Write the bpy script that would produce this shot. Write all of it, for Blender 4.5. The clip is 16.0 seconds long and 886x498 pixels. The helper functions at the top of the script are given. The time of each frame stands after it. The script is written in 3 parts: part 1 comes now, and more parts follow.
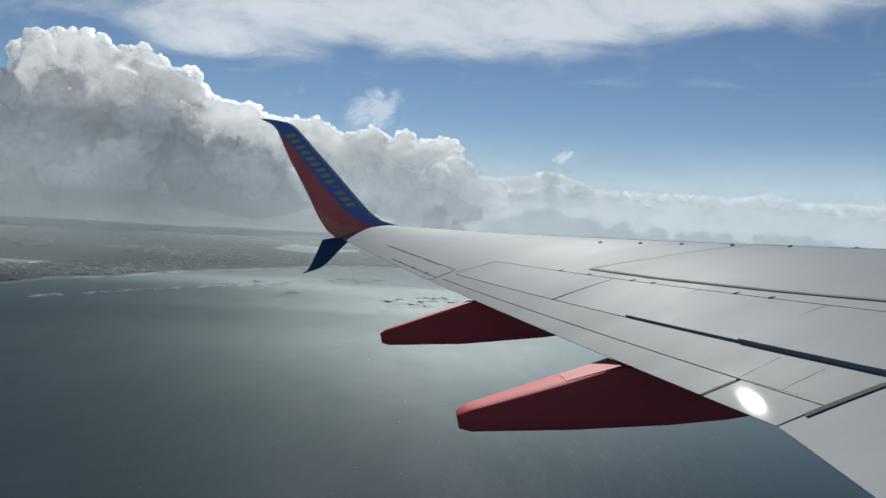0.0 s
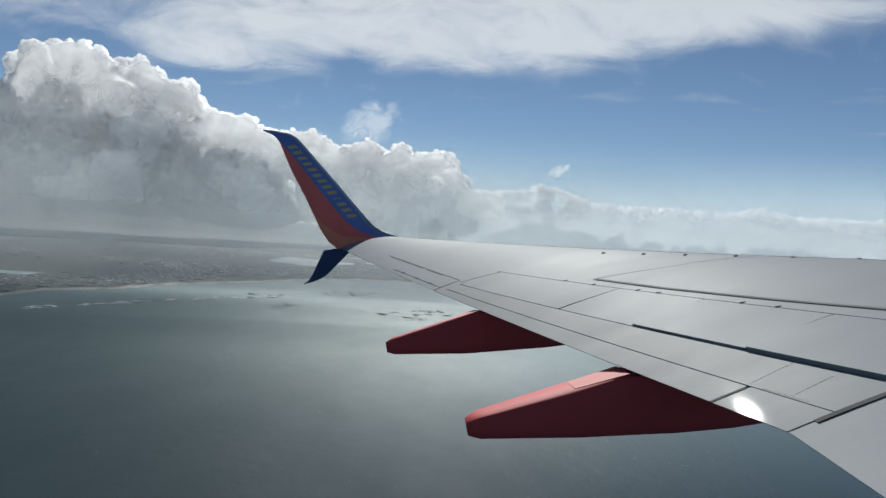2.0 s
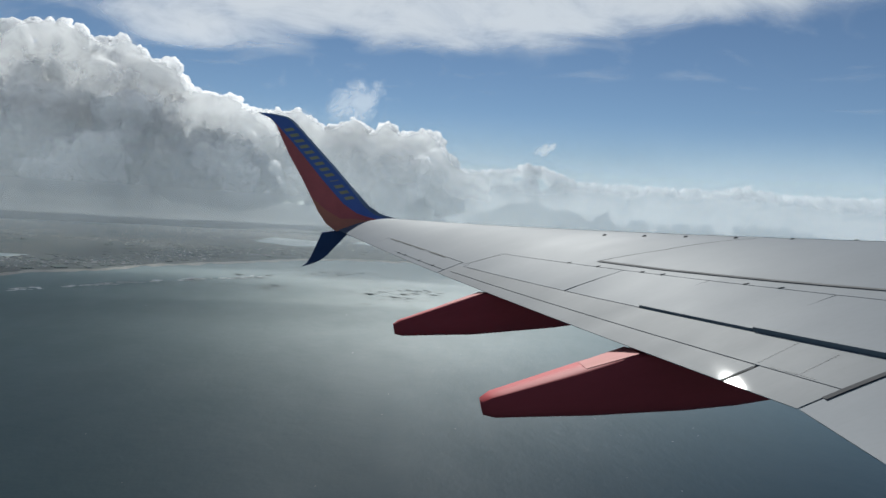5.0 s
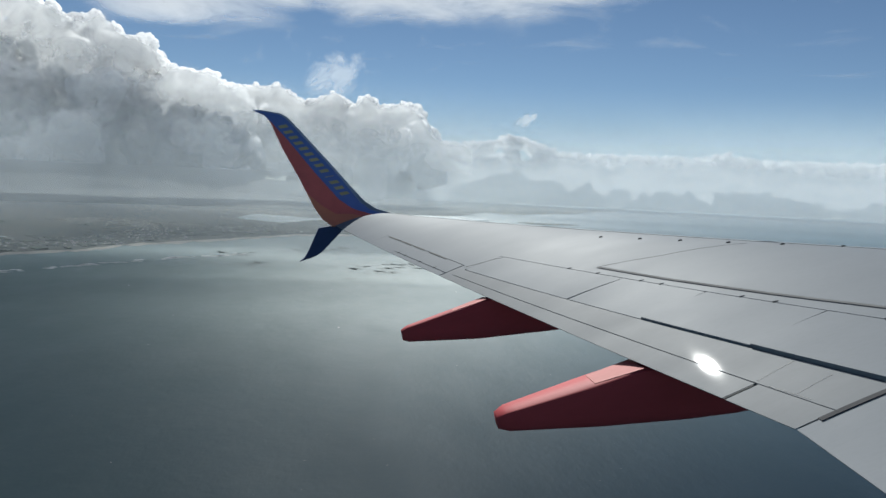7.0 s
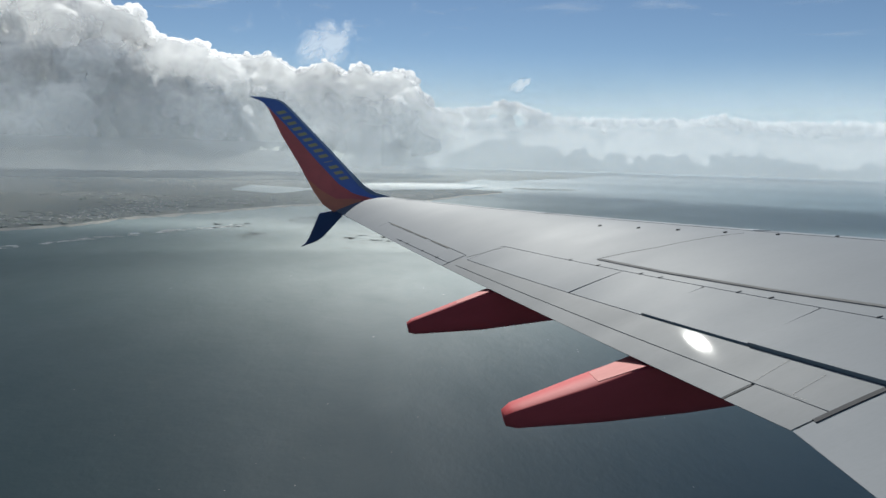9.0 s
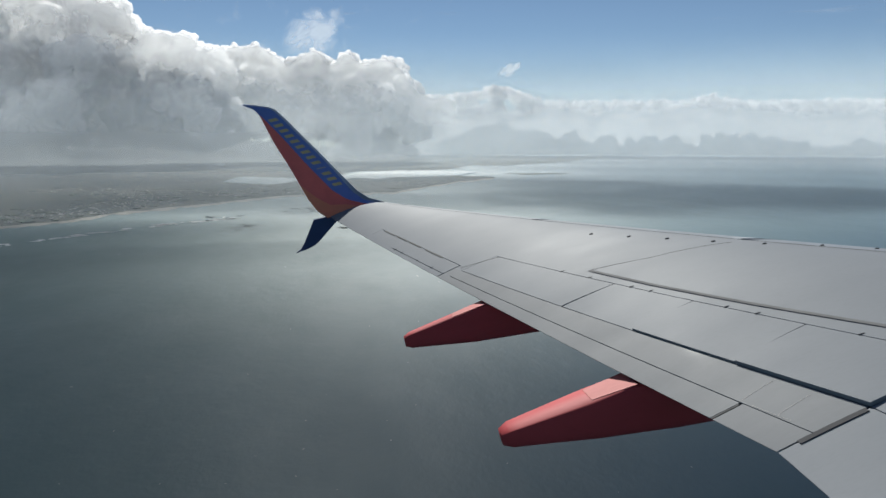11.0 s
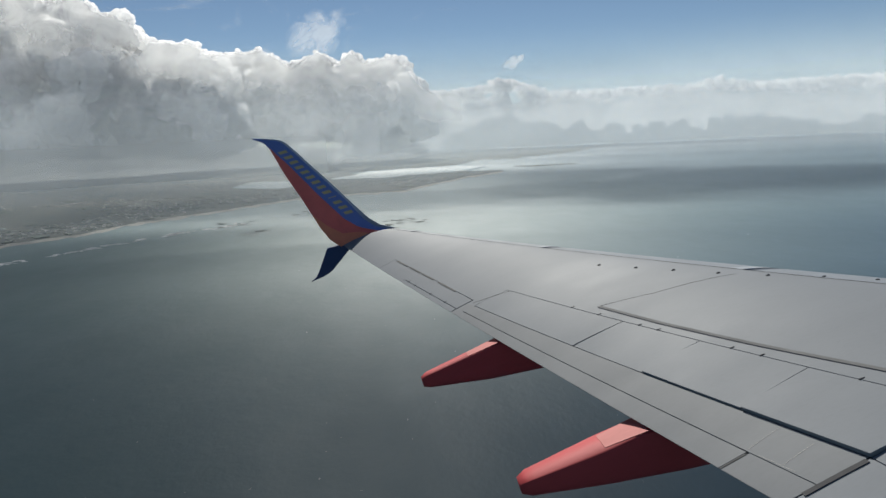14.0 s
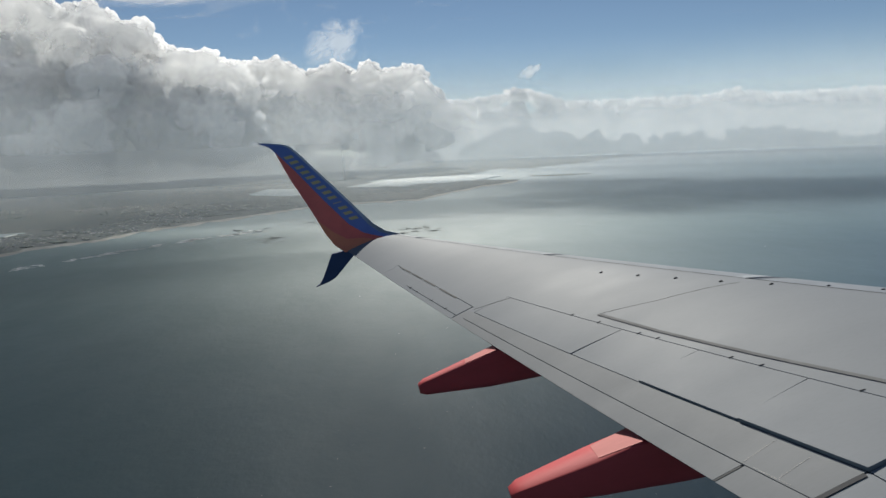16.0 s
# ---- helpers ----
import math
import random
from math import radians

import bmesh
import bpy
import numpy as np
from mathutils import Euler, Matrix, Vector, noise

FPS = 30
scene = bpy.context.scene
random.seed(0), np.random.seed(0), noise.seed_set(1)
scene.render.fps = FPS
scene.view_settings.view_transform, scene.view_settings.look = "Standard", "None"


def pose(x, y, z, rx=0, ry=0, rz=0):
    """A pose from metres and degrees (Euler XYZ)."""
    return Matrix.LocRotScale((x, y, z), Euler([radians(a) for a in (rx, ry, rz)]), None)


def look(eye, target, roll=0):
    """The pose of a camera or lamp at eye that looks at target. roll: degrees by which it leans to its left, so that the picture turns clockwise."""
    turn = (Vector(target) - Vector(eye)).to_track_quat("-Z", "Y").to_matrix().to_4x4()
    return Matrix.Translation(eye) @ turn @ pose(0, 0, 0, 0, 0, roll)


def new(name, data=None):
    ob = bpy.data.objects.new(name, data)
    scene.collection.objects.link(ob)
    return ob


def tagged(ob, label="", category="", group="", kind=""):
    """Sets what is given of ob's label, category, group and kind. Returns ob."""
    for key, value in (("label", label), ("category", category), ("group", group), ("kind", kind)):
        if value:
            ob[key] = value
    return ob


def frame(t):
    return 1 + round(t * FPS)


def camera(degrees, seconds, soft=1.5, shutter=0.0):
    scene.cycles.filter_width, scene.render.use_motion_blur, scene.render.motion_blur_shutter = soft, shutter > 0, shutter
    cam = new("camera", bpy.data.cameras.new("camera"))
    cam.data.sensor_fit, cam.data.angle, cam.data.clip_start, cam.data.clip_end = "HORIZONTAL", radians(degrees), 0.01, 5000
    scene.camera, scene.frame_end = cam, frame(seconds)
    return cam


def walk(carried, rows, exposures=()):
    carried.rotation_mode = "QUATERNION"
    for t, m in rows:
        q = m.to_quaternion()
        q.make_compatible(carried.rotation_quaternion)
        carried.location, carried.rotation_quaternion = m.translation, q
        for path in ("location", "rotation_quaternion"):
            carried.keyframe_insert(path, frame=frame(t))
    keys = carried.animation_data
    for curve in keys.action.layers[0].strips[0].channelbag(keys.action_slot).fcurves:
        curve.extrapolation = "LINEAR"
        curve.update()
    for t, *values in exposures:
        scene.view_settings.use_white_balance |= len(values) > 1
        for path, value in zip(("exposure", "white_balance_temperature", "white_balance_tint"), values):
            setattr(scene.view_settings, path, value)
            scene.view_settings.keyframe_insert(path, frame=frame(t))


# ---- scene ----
cam = camera(56.6, 16.0, soft=1.5)
# seconds, place in metres, turn in degrees
ROWS = [
    (0, -7.649, 0.018, -0.216, 87.59, -3.78, -1.78),
    (0.5, -7.666, 0.014, -0.236, 87.87, -3.94, -1.80),
    (1, -7.686, 0.008, -0.253, 88.30, -3.97, -1.85),
    (1.5, -7.713, -0.007, -0.260, 88.50, -4.15, -2.03),
    (2, -7.744, -0.030, -0.252, 88.52, -4.02, -2.08),
    (2.5, -7.768, -0.042, -0.258, 88.39, -4.29, -2.21),
    (3, -7.784, -0.047, -0.276, 88.44, -4.27, -2.31),
    (3.5, -7.808, -0.058, -0.291, 88.74, -4.08, -2.41),
    (4, -7.834, -0.074, -0.296, 88.27, -4.11, -2.69),
    (6.5, -8.148, -0.363, 0.051, 85.82, -2.89, -3.84),
    (7, -8.194, -0.420, 0.151, 85.31, -2.56, -4.25),
    (7.5, -8.224, -0.462, 0.234, 84.77, -2.09, -4.53),
    (8, -8.246, -0.494, 0.298, 84.03, -1.84, -4.54),
    (8.5, -8.272, -0.530, 0.368, 83.38, -1.61, -4.51),
    (9, -8.292, -0.566, 0.446, 83.05, -1.46, -4.64),
    (11.5, -8.310, -0.703, 0.822, 82.07, 0.29, -5.13),
    (12, -8.302, -0.712, 0.859, 82.48, 0.49, -4.85),
    (12.5, -8.286, -0.717, 0.891, 82.76, 0.81, -4.85),
    (13, -8.289, -0.754, 0.990, 82.80, 1.35, -4.88),
    (13.5, -8.294, -0.806, 1.128, 82.50, 2.04, -4.92),
    (14, -8.306, -0.876, 1.308, 81.86, 2.75, -4.78),
    (14.5, -8.268, -0.862, 1.314, 81.41, 2.65, -4.50),
    (15, -8.201, -0.807, 1.239, 81.64, 2.22, -4.23),
    (15.5, -8.145, -0.771, 1.201, 82.23, 2.20, -3.90),
    (16, -8.122, -0.780, 1.246, 82.52, 2.31, -3.70),
]

walk(cam, [(t, pose(*r)) for t, *r in ROWS], [
    (0.0, -0.13, 6350, 5), (4.2, -0.15, 6300, 5), (6.5, -0.26, 6200, 4), (7.0, -0.1, 6250, 4), (7.5, 0.04, 6350, 5),
    (9.0, 0.02, 6400, 5), (12.0, -0.06, 6500, 6), (16.0, -0.14, 6700, 6)])


# ---------------------------------------------------------------- sky and sun
def toward(az, el, r=1.0):
    """A point r metres off in the direction az (degrees right of +y) and el (degrees up)."""
    a, e = radians(az), radians(el)
    return Vector((math.sin(a) * math.cos(e), math.cos(a) * math.cos(e), math.sin(e))) * r


SUN_AZ, SUN_EL = 0.5, 38.5
world = bpy.data.worlds.new("sky")
scene.world = world
world.use_nodes = True
wn = world.node_tree.nodes
sky = wn.new("ShaderNodeTexSky")
sky.sky_type = "NISHITA"
sky.sun_disc = False
sky.sun_elevation, sky.sun_rotation = radians(SUN_EL), radians(SUN_AZ)
sky.altitude, sky.air_density, sky.dust_density, sky.ozone_density = 2500, 0.82, 0.0, 1.6
world.node_tree.links.new(sky.outputs[0], wn["Background"].inputs[0])
wn["Background"].inputs[1].default_value = 0.065

sun = new("sun", bpy.data.lights.new("sun", "SUN"))
sun.data.energy, sun.data.angle, sun.data.color = 4.8, radians(1.2), (1.0, 0.965, 0.92)
sun.matrix_world = look(toward(SUN_AZ, SUN_EL, 50), (0, 0, 0))


# ---------------------------------------------------------------- materials
class Net:
    """A small hand for node trees."""

    def __init__(self, name):
        self.mat = bpy.data.materials.new(name)
        self.mat.use_nodes = True
        self.t = self.mat.node_tree
        self.bsdf = self.t.nodes["Principled BSDF"]
        self.out = self.t.nodes["Material Output"]

    def add(self, kind, **sets):
        n = self.t.nodes.new(kind)
        for k, v in sets.items():
            if k in n.inputs:
                n.inputs[k].default_value = v
            else:
                setattr(n, k, v)
        return n

    def link(self, a, b):
        self.t.links.new(a, b)

    def noise(self, scale, detail=4.0, rough=0.55, coords="Object", stretch=(1, 1, 1)):
        tc = self.add("ShaderNodeTexCoord")
        mp = self.add("ShaderNodeMapping")
        mp.inputs["Scale"].default_value = stretch
        self.link(tc.outputs[coords], mp.inputs[0])
        n = self.add("ShaderNodeTexNoise", Scale=scale, Detail=detail, Roughness=rough)
        self.link(mp.outputs[0], n.inputs["Vector"])
        return n.outputs["Fac"]

    def ramp(self, fac, stops):
        r = self.add("ShaderNodeValToRGB")
        e = r.color_ramp.elements
        while len(e) < len(stops):
            e.new(0.5)
        for el, (p, c) in zip(e, stops):
            el.position = p
            el.color = (*c, 1) if len(c) == 3 else c
        self.link(fac, r.inputs[0])
        return r.outputs[0]

    def mixc(self, fac, a, b, blend="MIX"):
        m = self.add("ShaderNodeMix", data_type="RGBA", blend_type=blend)
        for sock, v in ((m.inputs[0], fac), (m.inputs[6], a), (m.inputs[7], b)):
            if isinstance(v, (int, float)):
                sock.default_value = v
            elif isinstance(v, tuple):
                sock.default_value = (*v, 1)
            else:
                self.link(v, sock)
        return m.outputs[2]

    def math(self, op, a, b=0.0, clamp=False):
        m = self.add("ShaderNodeMath", operation=op, use_clamp=clamp)
        for sock, v in ((m.inputs[0], a), (m.inputs[1], b)):
            if isinstance(v, (int, float)):
                sock.default_value = v
            else:
                self.link(v, sock)
        return m.outputs[0]

    def bump(self, height, strength=0.2, distance=0.01):
        b = self.add("ShaderNodeBump", Strength=strength, Distance=distance)
        self.link(height, b.inputs["Height"])
        self.link(b.outputs[0], self.bsdf.inputs["Normal"])


def painted(name, col, rough=0.35, metal=0.0, vary=0.12, streak=(1, 1, 1), scale=2.5, coat=0.0, wave=0.02, spec=0.4, gloss=0.10):
    """Aircraft paint or metal with faint stains along the airflow and fine dirt."""
    n = Net(name)
    dark = tuple(c * (1 - vary) for c in col)
    lite = tuple(min(1, c * (1 + vary * 0.6)) for c in col)
    big = n.noise(scale, 5, 0.6, stretch=streak)
    fine = n.noise(45, 3, 0.6, stretch=(0.35, 1, 1))
    base = n.ramp(big, [(0.3, dark), (0.7, lite)])
    specks = n.ramp(fine, [(0.3, (0.86, 0.85, 0.83)), (0.55, (1, 1, 1))])
    n.link(n.mixc(0.22, base, specks, "MULTIPLY"), n.bsdf.inputs["Base Color"])
    r = n.ramp(big, [(0.25, (rough * 1.1,) * 3), (0.75, (rough * 0.92,) * 3)])
    n.link(r, n.bsdf.inputs["Roughness"])
    n.bsdf.inputs["Metallic"].default_value = metal
    n.bsdf.inputs["Coat Weight"].default_value = coat
    n.bsdf.inputs["Specular IOR Level"].default_value = spec
    n.bsdf.inputs["Coat Roughness"].default_value = gloss
    n.bump(n.noise(1.3, 2, 0.5), wave, 0.05)
    return n.mat


WING_PAINT = painted("wing_grey_paint", (0.224, 0.242, 0.266), 0.6, 0.0, 0.045, (0.4, 0.7, 1), 0.9, 0.0, spec=0.10)
FLAP_PAINT = painted("flap_grey_paint", (0.215, 0.226, 0.24), 0.58, 0.0, 0.06, (0.3, 1, 1), 1.2, 0.009, spec=0.09, gloss=0.055)
BARE_METAL = painted("bare_leading_edge_metal", (0.25, 0.275, 0.31), 0.6, 0.0, 0.1, (1, 0.3, 1), 4.0, spec=0.12)
DARK_GAP = painted("dark_gap_structure", (0.13, 0.13, 0.128), 0.8, 0.0, 0.2, spec=0.05)
SEAL_GREY = painted("rubber_seal_grey", (0.09, 0.09, 0.094), 0.8, 0.0, 0.2, spec=0.05)
STRIPE_GREY = painted("grey_line_paint", (0.19, 0.192, 0.195), 0.8, 0.0, 0.12, spec=0.05)
FAIRING_RED = painted("fairing_red_paint", (0.52, 0.066, 0.072), 0.6, 0.0, 0.10, (0.3, 1, 1), 3.0, 0.0, spec=0.18)
FAIRING_SUNLIT = painted("fairing_sunlit_paint", (0.60, 0.17, 0.155), 0.6, 0.0, 0.14, (0.3, 1, 1), 4.0, 0.0, spec=0.18)
WL_BLUE = painted("winglet_blue_paint", (0.19, 0.25, 0.58), 0.5, 0.0, 0.1, coat=0.02, spec=0.12)
WL_RED = painted("winglet_red_paint", (0.90, 0.19, 0.165), 0.5, 0.0, 0.1, coat=0.02, spec=0.12)
WL_ORANGE = painted("winglet_orange_paint", (0.97, 0.29, 0.17), 0.5, 0.0, 0.1, coat=0.02, spec=0.12)
GOLD = painted("gold_lettering_paint", (0.64, 0.48, 0.24), 0.4, 0.0, 0.08)
NAVY = painted("strake_navy_paint", (0.07, 0.09, 0.20), 0.5, 0.0, 0.1, spec=0.15)
WL_METAL = painted("winglet_edge_metal", (0.55, 0.57, 0.60), 0.3, 0.8, 0.1, (1, 0.3, 1), 4.0)


# ---------------------------------------------------------------- mesh helpers
def mesh_ob(name, verts, faces, material, parent=None, label="", smooth=True):
    me = bpy.data.meshes.new(name)
    me.from_pydata([tuple(v) for v in verts], [], faces)
    me.validate()
    me.materials.append(material)
    if smooth:
        me.polygons.foreach_set("use_smooth", [True] * len(me.polygons))
    ob = new(name, me)
    if parent is not None:
        ob.parent = parent
    if label:
        tagged(ob, label)
    return ob


def part(name, bm, material, parent, label="", smooth=False):
    """Links a bmesh as one mesh object under a thing or a part."""
    me = bpy.data.meshes.new(name)
    bmesh.ops.recalc_face_normals(bm, faces=bm.faces)
    bm.to_mesh(me)
    bm.free()
    me.materials.append(material)
    if smooth:
        me.polygons.foreach_set("use_smooth", [True] * len(me.polygons))
    ob = new(name, me)
    ob.parent = parent
    if label:
        tagged(ob, label)
    return ob


def sheet(fn, nu, nv, thick, drop=Vector((0, 0, -1))):
    """Verts and faces of a closed plate: fn(u, v) is its upper side, drop * thick leads to the lower."""
    verts = [fn(i / nu, j / nv) for j in range(nv + 1) for i in range(nu + 1)]
    top = len(verts)
    deep = thick if callable(thick) else (lambda v: thick)
    verts += [p + drop * deep(k // (nu + 1) / nv) for k, p in enumerate(verts)]
    w = nu + 1
    faces = []
    for j in range(nv):
        for i in range(nu):
            a = j * w + i
            faces.append((a, a + 1, a + 1 + w, a + w))
            faces.append((top + a + w, top + a + 1 + w, top + a + 1, top + a))
    ring = [i for i in range(w)] + [nu + j * w for j in range(1, nv + 1)]
    ring += [nv * w + i for i in range(nu - 1, -1, -1)] + [j * w for j in range(nv - 1, 0, -1)]
    low = len(verts)
    verts += [verts[a].copy() for a in ring] + [verts[top + a].copy() for a in ring]
    m = len(ring)
    for k in range(m):
        faces.append((low + (k + 1) % m, low + k, low + m + k, low + m + (k + 1) % m))
    a, b, c, d = (verts[i] for i in faces[nu * (nv // 2) * 2 + 2 * (nu // 2)])
    if (c - a).cross(d - b).dot(drop) > 0:
        faces = [f[::-1] for f in faces]
    return verts, faces


# ---------------------------------------------------------------- the wing's shape
# aircraft axes: x forward, y outboard, z up; the origin is the leading edge at the side of the body
SPAN = 14.72
KINK = 3.86


def chord(y):
    return 1.097 + 0.261 * (SPAN - y) if y > KINK else 5.95 - 0.523 * y


def rise(y):
    return 0.105 * y + 0.393 * (max(y, 0.0) / SPAN) ** 2


def upper(y, s, lift=0.0):
    c = chord(y)
    s = max(s, 0.0)
    return Vector((-0.523 * y - s * c, y, rise(y) + c * 0.22 * s ** 0.7 * (1 - s) + lift))


def lower(y, s):
    c = chord(y)
    return Vector((-0.523 * y - s * c, y, rise(y) - 0.012 - c * 0.15 * max(s, 0) ** 0.5 * (1 - s)))


def hinge(y):
    return 0.60 + 0.0132 * y


def flap_front(y):
    return 0.80 + 0.0108 * y


def flap_split(y):
    return 0.92 + 0.0043 * y


def aileron_front(y):
    return 0.87 - 0.016 * (y - 9.5)


wing = tagged(new("airliner_wing"), "grey painted airliner wing with red fairings and upswept winglet", "aircraft wing")
wing.matrix_world = pose(0, 0, 0, -2.362, -13.386, 0.56)


def skin(name, y0, y1, s0, s1, material, gap=0.0048, nu=24, nv=8, thick=0.03, lift=0.0, parent=None, label="", y0b=None, y1b=None, ajar=0.0, butt=False):
    """A skin panel between the spans y0..y1 and the chord lines s0(y)..s1(y); y0b, y1b: its ends at the aft edge."""
    f0 = s0 if callable(s0) else (lambda y: s0)
    f1 = s1 if callable(s1) else (lambda y: s1)
    e0, e1 = (y0 if y0b is None else y0b), (y1 if y1b is None else y1b)

    def at(u, v):
        side = 0.0 if butt else gap
        a, b = y0 + (e0 - y0) * v + side, y1 + (e1 - y1) * v - side
        y = a + (b - a) * u
        g = gap / chord(y)
        s = f0(y) + g + (f1(y) - f0(y) - 2 * g) * v
        return upper(y, s, lift + ajar * v)

    aft = 0.004 if s1 == 1.0 else thick
    v, f = sheet(at, nu, nv, lambda q: thick + (aft - thick) * q)
    ob = mesh_ob(name, v, f, material, parent or wing, label)
    return ob


# core under the panels, closed round the section
def wing_core():
    ss = [0, 0.01, 0.03, 0.07, 0.13, 0.2, 0.3, 0.4, 0.5, 0.6, 0.7, 0.8, 0.88, 0.94, 0.985]
    ys = [-0.2 + (SPAN + 0.2) * k / 40 for k in range(41)]
    verts, n = [], 2 * len(ss) - 1
    for y in ys:
        verts += [upper(y, s, -0.022 if s > 0 else 0) for s in ss]
        verts += [lower(y, s) for s in reversed(ss[1:])]
    faces = [(k * n + i, k * n + (i + 1) % n, (k + 1) * n + (i + 1) % n, (k + 1) * n + i)
             for k in range(40) for i in range(n)]
    faces += [tuple(range(n)), tuple(range(40 * n, 41 * n))[::-1]]
    return mesh_ob("wing_box", verts, faces, DARK_GAP, wing, "dark inner structure showing in the panel gaps")


wing_core()


def nose(name, y0, y1, material):
    """A leading edge slat that wraps round the nose."""
    ss = [0.145, 0.11, 0.08, 0.055, 0.035, 0.02, 0.01, 0.003, 0.0]
    ys = [y0 + 0.008 + (y1 - y0 - 0.016) * k / 16 for k in range(17)]
    verts, n = [], 2 * len(ss) - 1
    for y in ys:
        verts += [upper(y, s, 0.002) + Vector((0.004, 0, 0)) for s in ss]
        verts += [lower(y, s) + Vector((0.004, 0, -0.006)) for s in reversed(ss[:-1])]
    faces = [(k * n + i, k * n + i + 1, (k + 1) * n + i + 1, (k + 1) * n + i) for k in range(16) for i in range(n - 1)]
    faces += [tuple(range(n)), tuple(range(16 * n, 17 * n))[::-1]]
    return mesh_ob(name, verts, faces, material, wing, "dull bare metal leading edge slat")


for a, b in ((-0.2, 4.4), (4.4, 7.5), (7.5, 10.6), (10.6, 14.0)):
    nose("slat", a, b, BARE_METAL)
nose("tip_leading_edge", 14.0, 14.72, BARE_METAL)

skin("skin_panel", 12.45, 14.72, 0.145, 1.0, WING_PAINT, nv=20, butt=True)
skin("skin_panel", 9.2, 12.45, 0.145, aileron_front, WING_PAINT, nv=20, nu=30, butt=True)
skin("skin_panel", 7.45, 9.2, 0.145, hinge, WING_PAINT, nv=20, butt=True)
skin("skin_panel", 3.4, 7.45, 0.145, hinge, WING_PAINT, nv=20, nu=40, butt=True)
skin("skin_panel", -0.2, 3.4, 0.145, hinge, WING_PAINT, nv=20, butt=True)
skin("fixed_panel", 7.07, 9.2, hinge, flap_front, WING_PAINT)
skin("spoiler", 6.08, 7.07, hinge, flap_front, WING_PAINT, y0b=6.02, y1b=7.05)
skin("spoiler", 5.02, 6.08, hinge, flap_front, WING_PAINT, y0b=4.9, y1b=6.02, ajar=0.016)
skin("spoiler", 3.9, 5.02, hinge, flap_front, WING_PAINT, y0b=3.86, y1b=4.9, ajar=0.026)
skin("fixed_panel", -0.2, 3.9, hinge, flap_front, WING_PAINT, y1b=3.86)
skin("closing_panel", 9.2, 9.385, hinge, 1.0, WING_PAINT, nu=4, gap=0.005)
flap = skin("flap", 3.866, 9.38, flap_front, flap_split, FLAP_PAINT, nu=40, label="grey painted outboard trailing edge flap")
skin("aft_segment", 4.45, 9.38, flap_split, 1.0, FLAP_PAINT, nu=40, thick=0.02, parent=flap)
skin("aft_segment", 3.866, 4.43, flap_split, 1.0, FLAP_PAINT, nu=8, gap=0.003, thick=0.02, parent=flap)
skin("flap", -0.2, 3.858, flap_front, 1.0, WING_PAINT, nu=24, label="grey painted inboard trailing edge flap")
aileron = skin("aileron", 9.4, 11.356, aileron_front, 0.965, WING_PAINT, nu=24, label="grey painted aileron near the wing tip")
skin("outer_section", 11.344, 12.45, aileron_front, 1.0, WING_PAINT, nu=14, parent=aileron)
skin("trim_tab", 9.4, 11.35, 0.965, 1.0, WING_PAINT, nu=16, thick=0.015, parent=aileron)


# painted line, joints, hinge slots and small fittings on the upper side
def ribbon(name, path, width, material, thick=0.002, lift=0.0012, label="", parent=None):
    """A narrow strip on the upper side along the spans and chord fractions of path."""
    n = 12 * (len(path) - 1)

    def at(u, v):
        k = min(u * (len(path) - 1), len(path) - 1 - 1e-6)
        i = int(k)
        (ya, sa), (yb, sb) = path[i], path[i + 1]
        y, q = ya + (yb - ya) * (k - i), sa + (sb - sa) * (k - i)
        p, d = upper(y, q, lift), upper(y + (yb - ya) * 1e-3, q + (sb - sa) * 1e-3, lift)
        t = (d - p).normalized()
        side = Vector((-t.y, t.x, 0)).normalized()
        return p + side * width * (v - 0.5)
    v, f = sheet(at, n, 1, thick)
    return mesh_ob(name, v, f, material, parent or wing, label, False)


ribbon("painted_line", [(7.64, 0.65), (6.72, 0.648), (5.65, 0.632), (4.76, 0.612), (3.4, 0.585)], 0.06, STRIPE_GREY, 0.001, 0.0022, label="dark grey painted walkway line")
ribbon("skin_joint", [(7.64, 0.648), (7.44, 0.48), (7.36, 0.21)], 0.008, SEAL_GREY)
ribbon("skin_joint", [(9.13, 0.725), (9.3, 0.885)], 0.010, SEAL_GREY)
ribbon("seal_strip", [(3.85, 0.85), (3.85, 0.965)], 0.05, SEAL_GREY, 0.006, 0.004, "dark rubber seal between the flaps")
ribbon("gap_strip", [(4.44, 0.945), (4.44, 0.999)], 0.022, DARK_GAP)
for a, b in ((12.33, 11.84), (11.76, 11.30), (11.22, 10.76), (10.58, 9.95)):
    ribbon("hinge_slot", [(a, aileron_front(a)), (b, aileron_front(b))], 0.042, DARK_GAP, parent=aileron)
for y in (11.18, 10.9, 10.3, 9.78):
    bm = bmesh.new()
    bmesh.ops.create_cube(bm, size=1)
    bmesh.ops.scale(bm, vec=(0.04, 0.008, 0.008), verts=bm.verts)
    bmesh.ops.bevel(bm, geom=bm.edges[:], offset=0.002, segments=1, affect="EDGES")
    bmesh.ops.translate(bm, vec=upper(y, 0.963, 0.004), verts=bm.verts)
    part("tab_bracket", bm, SEAL_GREY, aileron, "small dark trim tab bracket")
